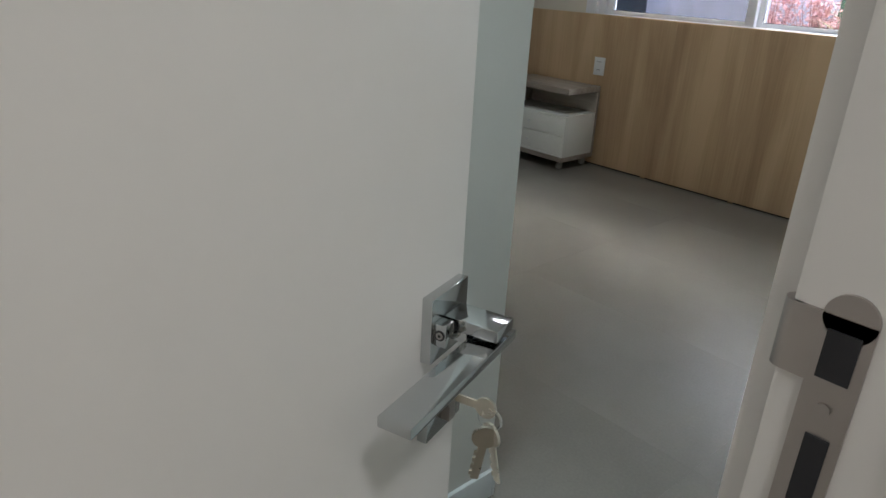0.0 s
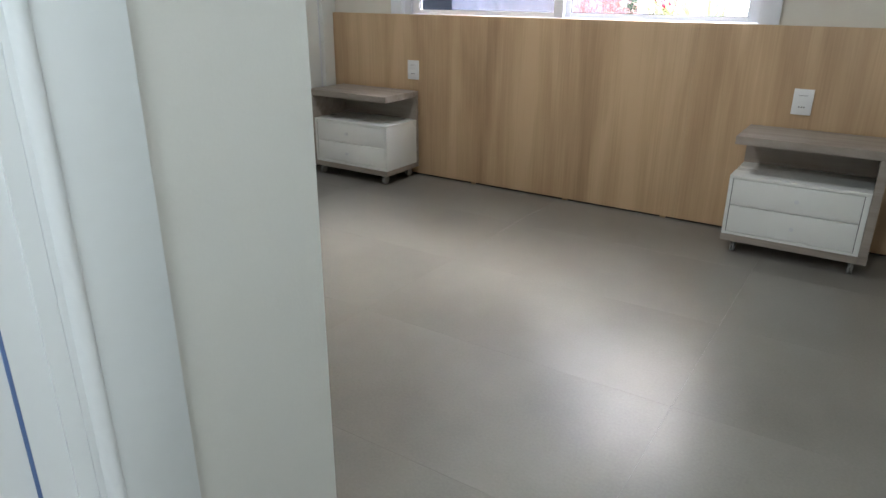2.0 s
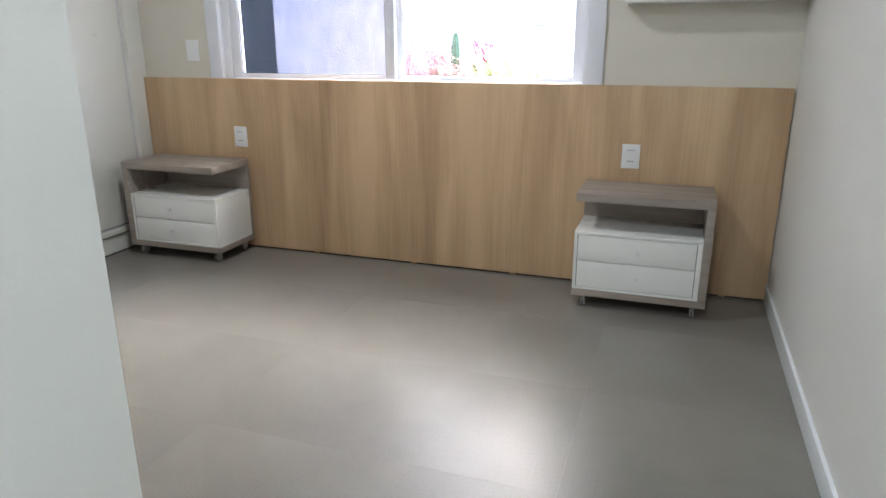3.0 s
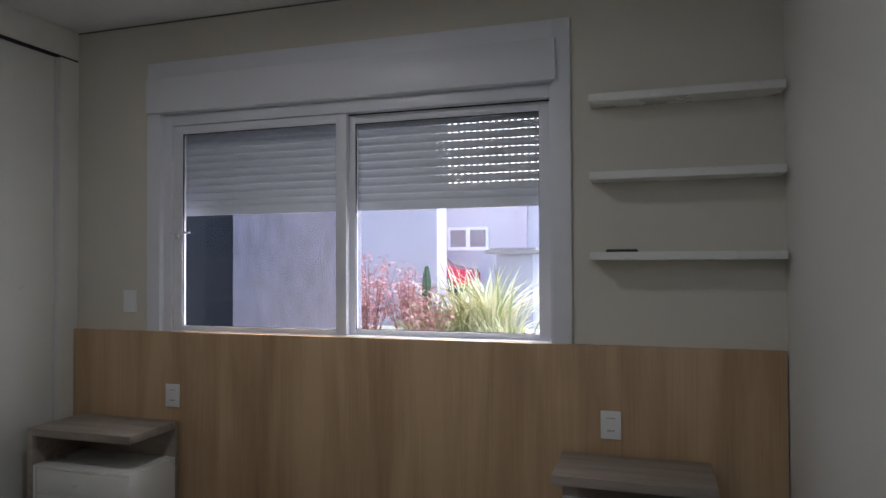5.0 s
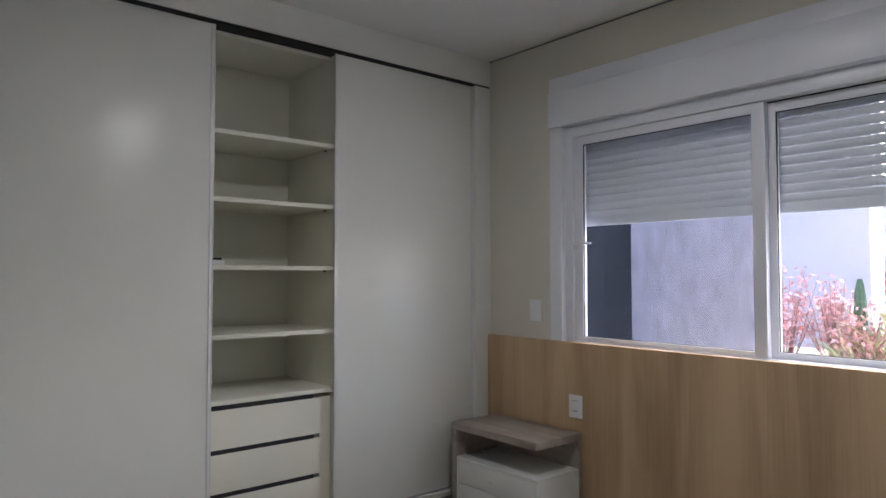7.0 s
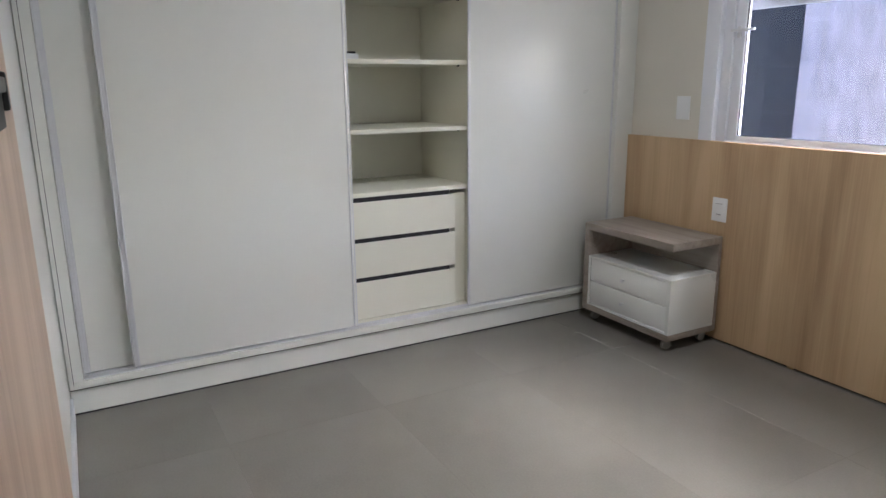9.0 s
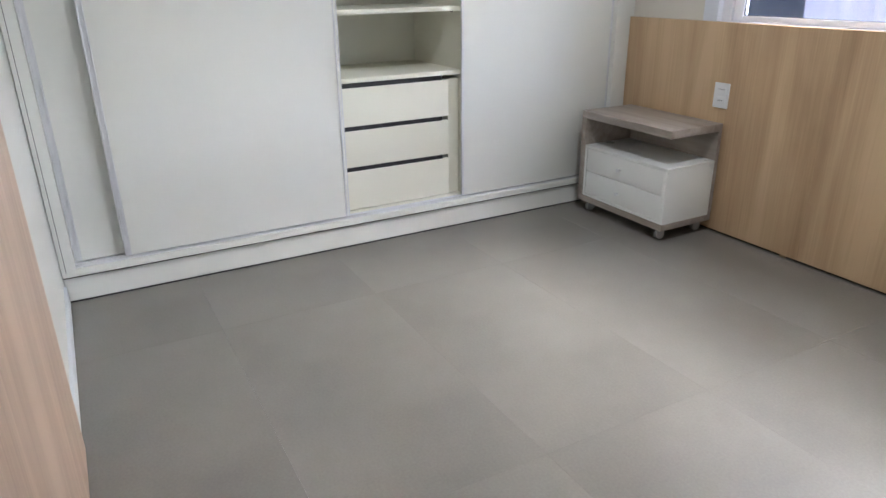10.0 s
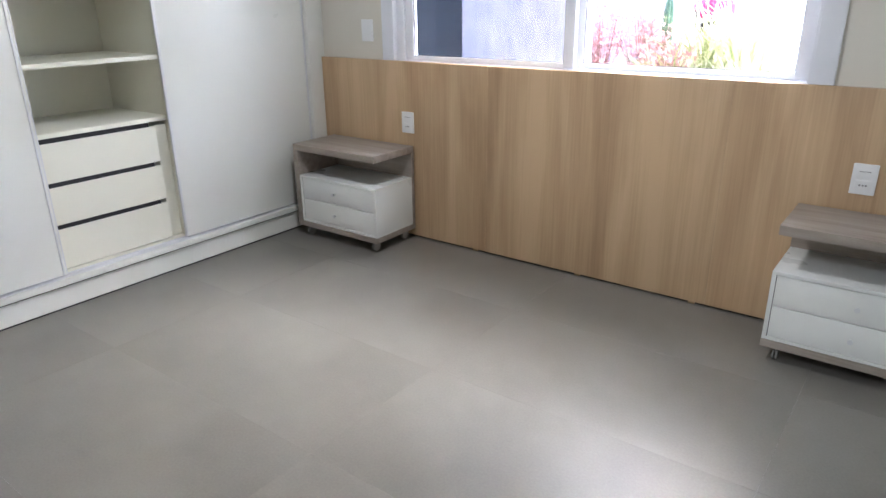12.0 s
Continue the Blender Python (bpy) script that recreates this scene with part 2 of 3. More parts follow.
# ---- ceiling lamps ----
def ceiling_lamp(x, y, label):
    c = thing("ceiling_lamp", label, "ceiling lamp", group="round ceiling lamps", at=Matrix.Translation((x, y, 0)))
    bm = bmesh.new()
    cyl(bm, (0, 0, ZC - 0.045), (0, 0, ZC), 0.16, 40)
    part("base", bm, PVC, c, smooth=True)
    bm = bmesh.new()
    cyl(bm, (0, 0, ZC - 0.075), (0, 0, ZC - 0.045), 0.13, 40, 0.15)
    part("diffuser", bm, PVC, c, "milky white diffuser", smooth=True)


ceiling_lamp(1.75, -1.45, "round white flush lamp on the bedroom ceiling, switched on")
ceiling_lamp(4.40, -4.30, "round white flush lamp on the hallway ceiling, switched on")
# assumed fixture, out of view, to go with the entry fill light
ceiling_lamp(2.98, -3.75, "unseen round flush lamp added on the entry ceiling as fill light")


# ---- bathroom door in the entry ----
def bathroom_door():
    d = thing("door_bathroom", "closed white painted bathroom door in a moulded white frame", "door", kind="structure")
    x = XV
    bm = bmesh.new()
    box(bm, x - 0.14, x + 0.012, -3.440, -3.420, 0, 2.13)
    box(bm, x, x + 0.014, -3.420, -3.295, 0, 2.20, 0.004)
    box(bm, x, x + 0.014, -4.31, -4.18, 0, 2.20, 0.004)
    box(bm, x, x + 0.014, -4.18, -3.420, 2.12, 2.20, 0.004)
    part("door_frame", bm, TRIM, d, smooth=True)
    bm = bmesh.new()
    cyl(bm, (x + 0.012, -3.402, 0.002), (x + 0.012, -3.402, 2.12), 0.011, 16)
    part("door_moulding", bm, TRIM, d, smooth=True)
    bx("door_stop", (x - 0.03, x + 0.008, -3.474, -3.440, 0.0, 2.13), TRIM, d)
    # solid strip; the bluish shade of the gap is put into its colour
    bx("door_gap", (x - 0.03, x + 0.0085, -3.4775, -3.474, 0.0, 2.13), GAP_SHADE, d, "thin gap beside the door leaf, its shade coloured blue")
    bx("door_leaf", (x - 0.03, x + 0.006, -4.17, -3.4775, 0.008, 2.12), TRIM, d)


bathroom_door()

# ---- wood-clad partition panel on the south wall ----
def tv_panel():
    p = thing("wall_panel", "pale oak laminate wall panel fixed flat on the white wall", "wall panel")
    bx("panel", (1.10, 2.66, YS, YS + 0.02, 0.012, 1.72), PINKOAK, p, bevel=0.0015)
    b = thing("tv_bracket", "small black metal television bracket fixed on the oak wall panel", "bracket")
    bx("plate", (1.44, 1.84, YS + 0.02, YS + 0.026, 1.27, 1.35), BLACK, b, bevel=0.001)
    bm = bmesh.new()
    box(bm, 1.40, 1.425, YS + 0.02, YS + 0.036, 1.300, 1.375, 0.006)
    box(bm, 1.855, 1.88, YS + 0.02, YS + 0.036, 1.300, 1.375, 0.006)
    box(bm, 1.40, 1.88, YS + 0.022, YS + 0.034, 1.335, 1.365, 0.005)
    part("arm", bm, BLACK, b, smooth=True)


tv_panel()

# ---- bedroom door, open ----
def bedroom_door():
    ang = radians(108.24)
    d = thing("door_bedroom", "white painted bedroom door standing open, with square chrome fittings", "door", kind="structure",
              at=Matrix.Translation((3.549, -4.409, 0)) @ Matrix.Rotation(ang, 4, "Z"))
    L = 0.62
    # leaf runs along +x; its front face, towards the hall, looks along -y
    bx("door_leaf", (0.0, L, 0.0, 0.036, 0.012, 2.11), LEAF, d, bevel=0.0015)
    zc, xc = 1.078, L - 0.0478

    def fit(bm):
        c = Matrix.Translation((xc, 0, zc))
        bmesh.ops.transform(bm, matrix=c @ Matrix.Scale(0.8, 4) @ c.inverted(), verts=bm.verts)
        return bm

    bm = bmesh.new()
    box(bm, xc, xc + 0.053, -0.0086, 0.0, zc - 0.0265, zc + 0.0265, 0.0006)
    rose = part("rose", fit(bm), CHROME, d, "square polished chrome rose", smooth=True)
    bm = bmesh.new()
    box(bm, xc + 0.003, xc + 0.0150, -0.0190, -0.0086, zc - 0.0105, zc + 0.0075, 0.0010)
    part("collar", fit(bm), CHROME, rose, smooth=True)
    bm = bmesh.new()
    box(bm, xc + 0.0180, xc + 0.0445, -0.0526, -0.0086, zc - 0.0020, zc + 0.0075, 0.0010)
    box(bm, xc + 0.0180, xc + 0.0445, -0.0280, -0.0086, zc - 0.0105, zc - 0.0019, 0.0010)
    part("neck", fit(bm), CHROME, rose, smooth=True)
    for ux in (xc + 0.003, xc + 0.0180):
        c = Vector((ux, -0.0140, zc - 0.0010))
        bm = bmesh.new()
        cyl(bm, c + Vector((-0.0005, 0, 0)), c + Vector((0.001, 0, 0)), 0.0042, 20)
        part("screw_seat", fit(bm), BLACK, rose, smooth=True)
        bm = bmesh.new()
        cyl(bm, c + Vector((-0.0009, 0, 0)), c + Vector((0.001, 0, 0)), 0.0028, 16)
        part("screw", fit(bm), STEEL, rose, smooth=True)
        bm = bmesh.new()
        cyl(bm, c + Vector((-0.0012, 0, 0)), c + Vector((0.001, 0, 0)), 0.0013, 6)
        part("screw_socket", fit(bm), BLACK, rose)
    bm = bmesh.new()
    box(bm, xc - 0.095, xc + 0.050, -0.0535, -0.0290, zc - 0.0125, zc - 0.0045, 0.0012)
    part("lever", fit(bm), CHROME, d, "flat bar polished chrome door lever", smooth=True)
    zk = zc - 0.071
    cx = xc + 0.0265
    bm = bmesh.new()
    box(bm, xc, xc + 0.053, -0.0086, 0.0, zk - 0.0265, zk + 0.0265, 0.0006)
    esc = part("key_escutcheon", fit(bm), CHROME, d, "square polished chrome key escutcheon", smooth=True)
    bm = bmesh.new()
    cyl(bm, (cx, -0.016, zk + 0.004), (cx, -0.0086, zk + 0.004), 0.008, 20)
    box(bm, cx - 0.0045, cx + 0.0045, -0.0158, -0.0086, zk - 0.016, zk + 0.002)
    part("lock_cylinder", fit(bm), STEEL, esc, smooth=True)
    # key, ring and spare key
    k = thing("key_ring", "worn nickel keys on a small ring hanging from the door lock", "keys",
              at=d.matrix_basis @ Matrix.Translation((xc + 0.024, -0.004, zc - 0.054)) @ Matrix.Scale(0.8, 4))
    bm = bmesh.new()
    box(bm, -0.001, 0.001, -0.034, 0.002, -0.0035, 0.0035, 0.0004)
    cyl(bm, (-0.0012, -0.038, 0), (0.0012, -0.038, 0), 0.009, 20)
    part("key_in_lock", bm, BRASS, k, smooth=True)
    bm = bmesh.new()
    N, M2 = 28, 8
    vs = [[bm.verts.new((0.004 + 0.0009 * math.cos(b * math.tau / M2) * 0.9, -0.040 + (0.010 + 0.0009 * math.cos(b * math.tau / M2)) * math.cos(a * math.tau / N),
                         -0.012 + (0.010 + 0.0009 * math.cos(b * math.tau / M2)) * math.sin(a * math.tau / N) + 0.0009 * math.sin(b * math.tau / M2))) for b in range(M2)] for a in range(N)]
    for a in range(N):
        for b in range(M2):
            bm.faces.new((vs[a][b], vs[(a + 1) % N][b], vs[(a + 1) % N][(b + 1) % M2], vs[a][(b + 1) % M2]))
    part("ring", bm, CHROME, k, smooth=True)
    for j, (ox, tilt) in enumerate(((0.0, 0.15), (0.006, -0.2))):
        bm = bmesh.new()
        cyl(bm, (-0.0012, 0, -0.008), (0.0012, 0, -0.008), 0.0105, 20)
        box(bm, -0.001, 0.001, -0.0035, 0.0035, -0.052, -0.012, 0.0004)
        for q in range(4):
            box(bm, -0.001, 0.001, 0.003, 0.0055, -0.048 + q * 0.007, -0.044 + q * 0.007)
        o = part("hanging_key", bm, BRASS, k, smooth=True)
        o.matrix_basis = Matrix.Translation((ox + 0.001, -0.040, -0.020)) @ Matrix.Rotation(tilt, 4, "X") @ Matrix.Rotation(0.5 - j, 4, "Z")
    # three hinges
    for z in (0.25, 1.05, 1.87):
        bm = bmesh.new()
        cyl(bm, (-0.004, 0.04, z - 0.04), (-0.004, 0.04, z + 0.04), 0.006, 16)
        part("hinge", bm, CHROME, d, smooth=True)


bedroom_door()


def door_frame_bedroom():
    f = thing("door_frame_bedroom", "white painted bedroom door frame with a steel strike plate", "door frame", kind="structure")
    xa, xb, yn, ys = 3.557, DW + 0.165, -3.86, -4.43
    bx("jamb", [(xa, xb, yn, -3.84, 0, 2.12)], LEAF, f, bevel=0.002)
    bx("jamb", [(xa, xb, -4.45, ys, 0, 2.12)], LEAF, f, bevel=0.002)
    bx("lintel", [(xa + 0.001, xb - 0.001, ys, yn, 2.115, 2.135)], LEAF, f, bevel=0.002)
    bx("casing", [(xb, xb + 0.012, yn + 0.01, -3.80, 0, 2.18), (xb, xb + 0.012, -4.50, ys - 0.01, 0, 2.18), (xb, xb + 0.012, ys - 0.01, yn + 0.01, 2.125, 2.18)], LEAF, f, bevel=0.003)
    bx("casing", [(xa - 0.012, xa, yn + 0.01, -3.80, 0, 2.18), (xa - 0.012, xa, -4.50, ys - 0.01, 0, 2.18), (xa - 0.012, xa, ys - 0.01, yn + 0.01, 2.125, 2.18)], LEAF, f, bevel=0.003)
    bx("stop", [(xa + 0.062, xa + 0.085, yn - 0.012, yn, 0, 2.115)], LEAF, f, bevel=0.002)
    bm = bmesh.new()
    box(bm, 3.5675, 3.5845, yn - 0.0015, yn + 0.001, 1.045, 1.174)
    cyl(bm, (3.5760, yn - 0.0015, 1.174), (3.5760, yn + 0.001, 1.174), 0.0085, 28)
    box(bm, 3.5585, 3.5675, yn - 0.0015, yn + 0.001, 1.148, 1.174)
    cyl(bm, (3.5585, yn + 0.003, 1.148), (3.5585, yn + 0.003, 1.174), 0.0045, 14)
    sp = part("strike_plate", bm, STEEL, f, "dull steel strike plate", smooth=True)
    bx("latch_hole", (3.5705, 3.5810, yn - 0.0022, yn - 0.0012, 1.151, 1.169), DARK, sp)
    bx("latch_hole", (3.5730, 3.5810, yn - 0.0022, yn - 0.0012, 1.100, 1.129), DARK, sp)
    for z in (1.140, 1.070):
        bm = bmesh.new()
        cyl(bm, (3.5760, yn - 0.0026, z), (3.5760, yn - 0.001, z), 0.0025, 14)
        part("screw", bm, STEEL, sp, smooth=True)


door_frame_bedroom()

# ---- oak headboard panel ----
def headboard():
    h = thing("headboard_panel", "long oak laminate headboard panel fixed along the window wall", "headboard")
    cuts = [0.002, 1.24, 2.475, XE - 0.008]
    for a, b in zip(cuts, cuts[1:]):
        o = bx("panel", (a + 0.0004, b - 0.0004, 0.0, 0.030, 0.012, 1.05), OAK, h, bevel=0.0008)
    for a in (0.5, 1.15, 1.8, 2.4, 3.0, 3.5):
        bx("shim", (a, a + 0.03, 0.006, 0.02, 0.0, 0.012), OAK, h)
    bx("recess", (0.01, XE - 0.02, 0.018, 0.03, 0.0, 0.012), DARK, h)


headboard()


def socket(name, x, z, y, label, lines=True):
    s = thing(name, label, "power socket" if lines else "switch plate")
    w, h = 0.088, 0.123
    bx("plate", (x - w / 2, x + w / 2, y - 0.008, y, z - h / 2, z + h / 2), PLATE, s, bevel=0.003)
    if lines:
        bx("module", (x - 0.028, x + 0.028, y - 0.0105, y - 0.008, z - 0.040, z - 0.004), PLATE, s, bevel=0.001)
        bx("module", (x - 0.028, x + 0.028, y - 0.0105, y - 0.008, z + 0.004, z + 0.040), PLATE, s, bevel=0.001)
        for dx in (-0.011, 0.0, 0.011):
            bm = bmesh.new()
            cyl(bm, (x + dx, y - 0.0112, z - 0.024), (x + dx, y - 0.0100, z - 0.024), 0.0035, 12)
            part("socket_hole", bm, PRINT, s)
        bx("marking", (x - 0.020, x + 0.020, y - 0.0110, y - 0.0104, z + 0.030, z + 0.032), PRINT, s)


socket("power_socket", 0.692, 0.705, 0.0, "white socket plate on oak panel above cabinet beside wardrobe")
socket("power_socket", 3.010, 0.702, 0.0, "white socket plate on oak panel above cabinet by plain wall")
socket("switch_plate", 0.378, 1.212, 0.03, "blank pale switch plate on the beige wall between wardrobe and window", False)

# ---- window ----
def window():
    w = thing("window_1", "wide white two-panel sliding window with half-lowered grey roller shutters", "window", kind="structure")
    bx("window_casing", [(0.502, 0.588, 0.013, 0.03, 1.051, 2.54), (2.758, 2.842, 0.013, 0.03, 1.051, 2.54), (0.588, 2.758, 0.013, 0.03, 2.45, 2.54)], PVC, w, bevel=0.002)
    bx("window_frame", [(0.582, 0.642, 0.045, 0.165, 1.03, 2.25), (2.742, 2.763, 0.045, 0.165, 1.03, 2.25), (0.642, 2.742, 0.045, 0.165, 2.19, 2.25), (0.642, 2.742, 0.045, 0.165, 1.03, 1.052)], PVC, w, bevel=0.002)
    bx("window_reveal", [(0.581, 0.589, 0.03, 0.045, 1.05, 2.25), (2.757, 2.764, 0.03, 0.045, 1.05, 2.25)], PVC, w)
    bx("shutter_box_cover", (0.512, 2.777, -0.012, 0.045, 2.255, 2.449), PVC, w, "white flush shutter box cover", bevel=0.003)
    bx("shutter_box", (0.582, 2.763, 0.045, 0.30, 2.252, 2.46), PVC, w)
    bx("window_sill", (0.45, 2.85, 0.165, 0.26, 1.0, 1.035), PVC, w, bevel=0.003)
    for nm, xa, xb, ya in (("left", 0.644, 1.700, 0.060), ("right", 1.674, 2.740, 0.105)):
        yb = ya + 0.036
        s = bx("sash", [(xa, xa + 0.055, ya, yb, 1.054, 2.188), (xb - 0.058, xb, ya, yb, 1.054, 2.188), (xa + 0.055, xb - 0.058, ya, yb, 1.054, 1.080), (xa + 0.055, xb - 0.058, ya, yb, 2.142, 2.188)], PVC, w, bevel=0.002)
        o = bx("pane", (xa + 0.05, xb - 0.05, ya + 0.015, ya + 0.019, 1.07, 2.15), glass, s, "clear glass")
        o.visible_shadow = False
        bx("gasket", [(xa + 0.055, xa + 0.0575, ya + 0.006, ya + 0.015, 1.080, 2.142), (xb - 0.0605, xb - 0.058, ya + 0.006, ya + 0.015, 1.080, 2.142), (xa + 0.0575, xb - 0.0605, ya + 0.006, ya + 0.015, 2.139, 2.142), (xa + 0.0575, xb - 0.0605, ya + 0.006, ya + 0.015, 1.080, 1.0825)], DARK, s)
    bx("track", [(0.644, 2.740, 0.098, 0.103, 2.184, 2.19)], DARK, w)
    bm = bmesh.new()
    box(bm, 0.662, 0.680, 0.048, 0.060, 1.555, 1.61, 0.002)
    box(bm, 0.640, 0.775, 0.024, 0.034, 1.585, 1.597, 0.002)
    cyl(bm, (0.671, 0.034, 1.59), (0.671, 0.05, 1.59), 0.006)
    part("window_handle", bm, ALU, w, "small silver lever handle", smooth=True)
    # shutters
    z0, pitch = 1.695, 0.0425
    for xa, xb in ((0.604, 1.685), (1.69, 2.742)):
        sh = thing("roller_shutter", "half-lowered grey roller shutter with small light slots", "roller shutter", group="roller shutters of the window")
        bx("bottom_bar", (xa, xb, 0.176, 0.190, z0, z0 + 0.048), SLAT, sh, bevel=0.002)
        hw, step = 0.0165, 0.0325
        bm = bmesh.new()
        n = int((xb - xa - 0.04) / step)
        m0 = xa + ((xb - xa) - n * step + step - hw) / 2
        # a slat bulges into the room; the slots are cut in the thin hook above it
        h = pitch - 0.0050
        prof = [(0.190, 0.0), (0.1805, 0.001), (0.1775, h * 0.3), (0.1768, h * 0.55), (0.1785, h * 0.85), (0.182, h), (0.190, h)]
        ring = [[bm.verts.new((x, y, z)) for y, z in prof] for x in (xa, xb)]
        for k in range(len(prof)):
            q = (k + 1) % len(prof)
            bm.faces.new((ring[0][k], ring[1][k], ring[1][q], ring[0][q]))
        bm.faces.new(ring[0][::-1]), bm.faces.new(ring[1])
        box(bm, xa, xb, 0.183, 0.187, h + 0.0036, pitch)
        edges = [xa] + [m0 + k * step + d for k in range(n) for d in (0.0, hw)] + [xb]
        for a, b in zip(edges[0::2], edges[1::2]):
            box(bm, a, b, 0.183, 0.187, h, h + 0.0036)
        bmesh.ops.recalc_face_normals(bm, faces=bm.faces)
        me = bpy.data.meshes.new("slat")
        bm.to_mesh(me)
        bm.free()
        me.materials.append(SLAT)
        for i in range(12):
            o = new("slat", me)
            o.parent = sh
            o.location = (0, 0, z0 + 0.048 + i * pitch)
    bx("guide_rail", [(0.585, 0.604, 0.168, 0.20, 1.03, 2.25)], PVC, w)
    bx("guide_rail", [(2.742, 2.76, 0.168, 0.20, 1.03, 2.25)], PVC, w)


window()

# ---- wardrobe ----
def handle_profile(bm, x, y0, y1, z0, z1):
    box(bm, x, x + 0.004, y0, y1, z0, z1, 0.001)
    box(bm, x + 0.004, x + 0.012, y0, y0 + 0.007, z0, z1, 0.002)
    box(bm, x + 0.004, x + 0.009, y1 - 0.006, y1, z0, z1, 0.002)


def wardrobe():
    w = thing("fitted_wardrobe", "white fitted wardrobe with sliding doors and an open shelf bay", "wardrobe")
    ya, yb = YS + 0.004, 0.03
    zt = 2.596
    bx("plinth", (-0.55, -0.020, ya, yb, 0.007, 0.112), WHITE, w, "white plinth")
    bx("plinth_seal", [(-0.55, -0.0195, ya, yb, 0.0, 0.007), (-0.55, -0.012, ya, yb, 0.112, 0.120)], DARK, w, "dark joint along the plinth")
    bx("bottom_rail", (-0.60, 0.0, ya, yb, 0.120, 0.152), WHITE, w, bevel=0.002)
    bx("floor_track", [(-0.095, -0.012, ya + 0.05, yb - 0.11, 0.152, 0.156), (-0.056, -0.053, ya + 0.05, yb - 0.11, 0.156, 0.161)], ALU, w, "aluminium sliding track")
    bx("top_filler", (-0.60, 0.0, ya, yb, zt + 0.014, ZC), WHITE, w, "white filler board up to the ceiling")
    bx("head_track", (-0.105, -0.008, ya, yb, zt + 0.002, zt + 0.014), DARK, w, "dark sliding track slot")
    bx("top_panel", (-0.585, -0.108, ya, yb, zt - 0.016, zt + 0.0135), INNER, w)
    bx("end_frame", (-0.60, 0.0, ya, ya + 0.056, 0.152, zt + 0.002), WHITE, w, bevel=0.001)
    bx("end_frame", (-0.60, 0.0, -0.098, yb, 0.152, zt + 0.002), WHITE, w, bevel=0.001)
    bx("joint", (-0.02, 0.0006, ya + 0.0165, ya + 0.0185, 0.14, zt), DARK, w)
    bx("back_panel", (-0.60, -0.585, ya + 0.056, -0.098, 0.152, zt), INNER, w)
    for y in (-1.801, -1.063):
        bx("divider", (-0.585, -0.060, y - 0.009, y + 0.009, 0.152, zt), INNER, w)
    # sliding doors
    for nm, a, b, x in (("d", ya + 0.058, -2.750, -0.082), ("d", -2.774, -1.736, -0.048), ("d", -1.079, -0.100, -0.048)):
        d = bx("sliding_door", (x, x + 0.018, a, b, 0.162, zt), WHITE, w, bevel=0.001)
        bm = bmesh.new()
        if x < -0.06:
            handle_profile(bm, x + 0.018, a, a + 0.028, 0.162, zt)
        elif b < -1.548:
            handle_profile(bm, x + 0.017, a, a + 0.026, 0.162, zt)
            handle_profile(bm, x + 0.010, b - 0.018, b + 0.004, 0.162, zt)
        else:
            handle_profile(bm, x + 0.010, a - 0.006, a + 0.010, 0.162, zt)
            handle_profile(bm, x + 0.010, b - 0.014, b, 0.162, zt)
        part("edge_profile", bm, ALU, d, "slim satin aluminium edge profile", smooth=True)
    bx("door_shadow_slot", (-0.10, -0.084, -1.730, -1.726, 0.162, zt), ALU, w)
    # shelves, top faces
    for z in (2.115, 1.790, 1.465, 1.135, 0.828):
        bx("shelf", (-0.585, -0.062, -1.792, -1.072, z - 0.022, z), INNER, w, bevel=0.001)
        for yy in (-1.073,):
            bm = bmesh.new()
            cyl(bm, (-0.14, -1.072, z - 0.026), (-0.14, -1.086, z - 0.026), 0.004, 12)
            part("shelf_pin", bm, DARK, w)
    bx("side_filler", (-0.56, -0.085, -1.135, -1.073, 0.176, 0.782), INNER, w)
    bx("bay_floor", (-0.585, -0.062, -1.792, -1.072, 0.153, 0.172), INNER, w)
    for z0, z1 in ((0.598, 0.782), (0.395, 0.576), (0.176, 0.373)):
        dr = bx("drawer", (-0.084, -0.066, -1.791, -1.143, z0, z1), INNER, w, bevel=0.001)
        bx("drawer_box", [(-0.55, -0.084, -1.780, -1.765, z0 + 0.01, z1 - 0.03), (-0.55, -0.084, -1.166, -1.151, z0 + 0.01, z1 - 0.03), (-0.55, -0.084, -1.765, -1.166, z0 + 0.01, z0 + 0.02)], INNER, dr)
        bx("drawer_gap", (-0.10, -0.070, -1.791, -1.176, z1, z1 + 0.022), DARK, dr, "black finger gap above the drawer front")


wardrobe()

e = thing("plug_adapter", "small white plastic adapter with black top on wardrobe shelf", "adapter")
bx("body", (-0.160, -0.100, -1.713, -1.648, 1.465, 1.491), PLATE, e, bevel=0.004)
bx("cap", (-0.150, -0.110, -1.703, -1.658, 1.491, 1.502), BLACK, e, bevel=0.003)
bx("paper_slip", (-0.22, -0.12, -1.61, -1.45, 1.465, 1.4665), ORANGE, label="thin orange card lying flat on a wardrobe shelf", category="card")

# ---- wall shelves ----
for z, lab in ((1.430, "lowest"), (1.776, "middle"), (2.115, "highest")):
    bx("floating_shelf", (2.935, 3.708, -0.115, 0.03, z, z + 0.034), LACQ, label={"lowest": "lowest plain white floating wall shelf with a dark phone on it", "middle": "middle plain white floating wall shelf, empty", "highest": "highest plain white floating wall shelf, empty"}[lab],
       category="wall shelf", group="floating shelves on the window wall", bevel=0.002)
ph = thing("phone", "thin black phone lying on the lowest white wall shelf", "phone")
bx("body", (3.00, 3.133, -0.075, -0.005, 1.464, 1.474), BLACK, ph, bevel=0.003)
bx("cover", (3.005, 3.128, -0.072, -0.008, 1.474, 1.477), PRINT, ph)

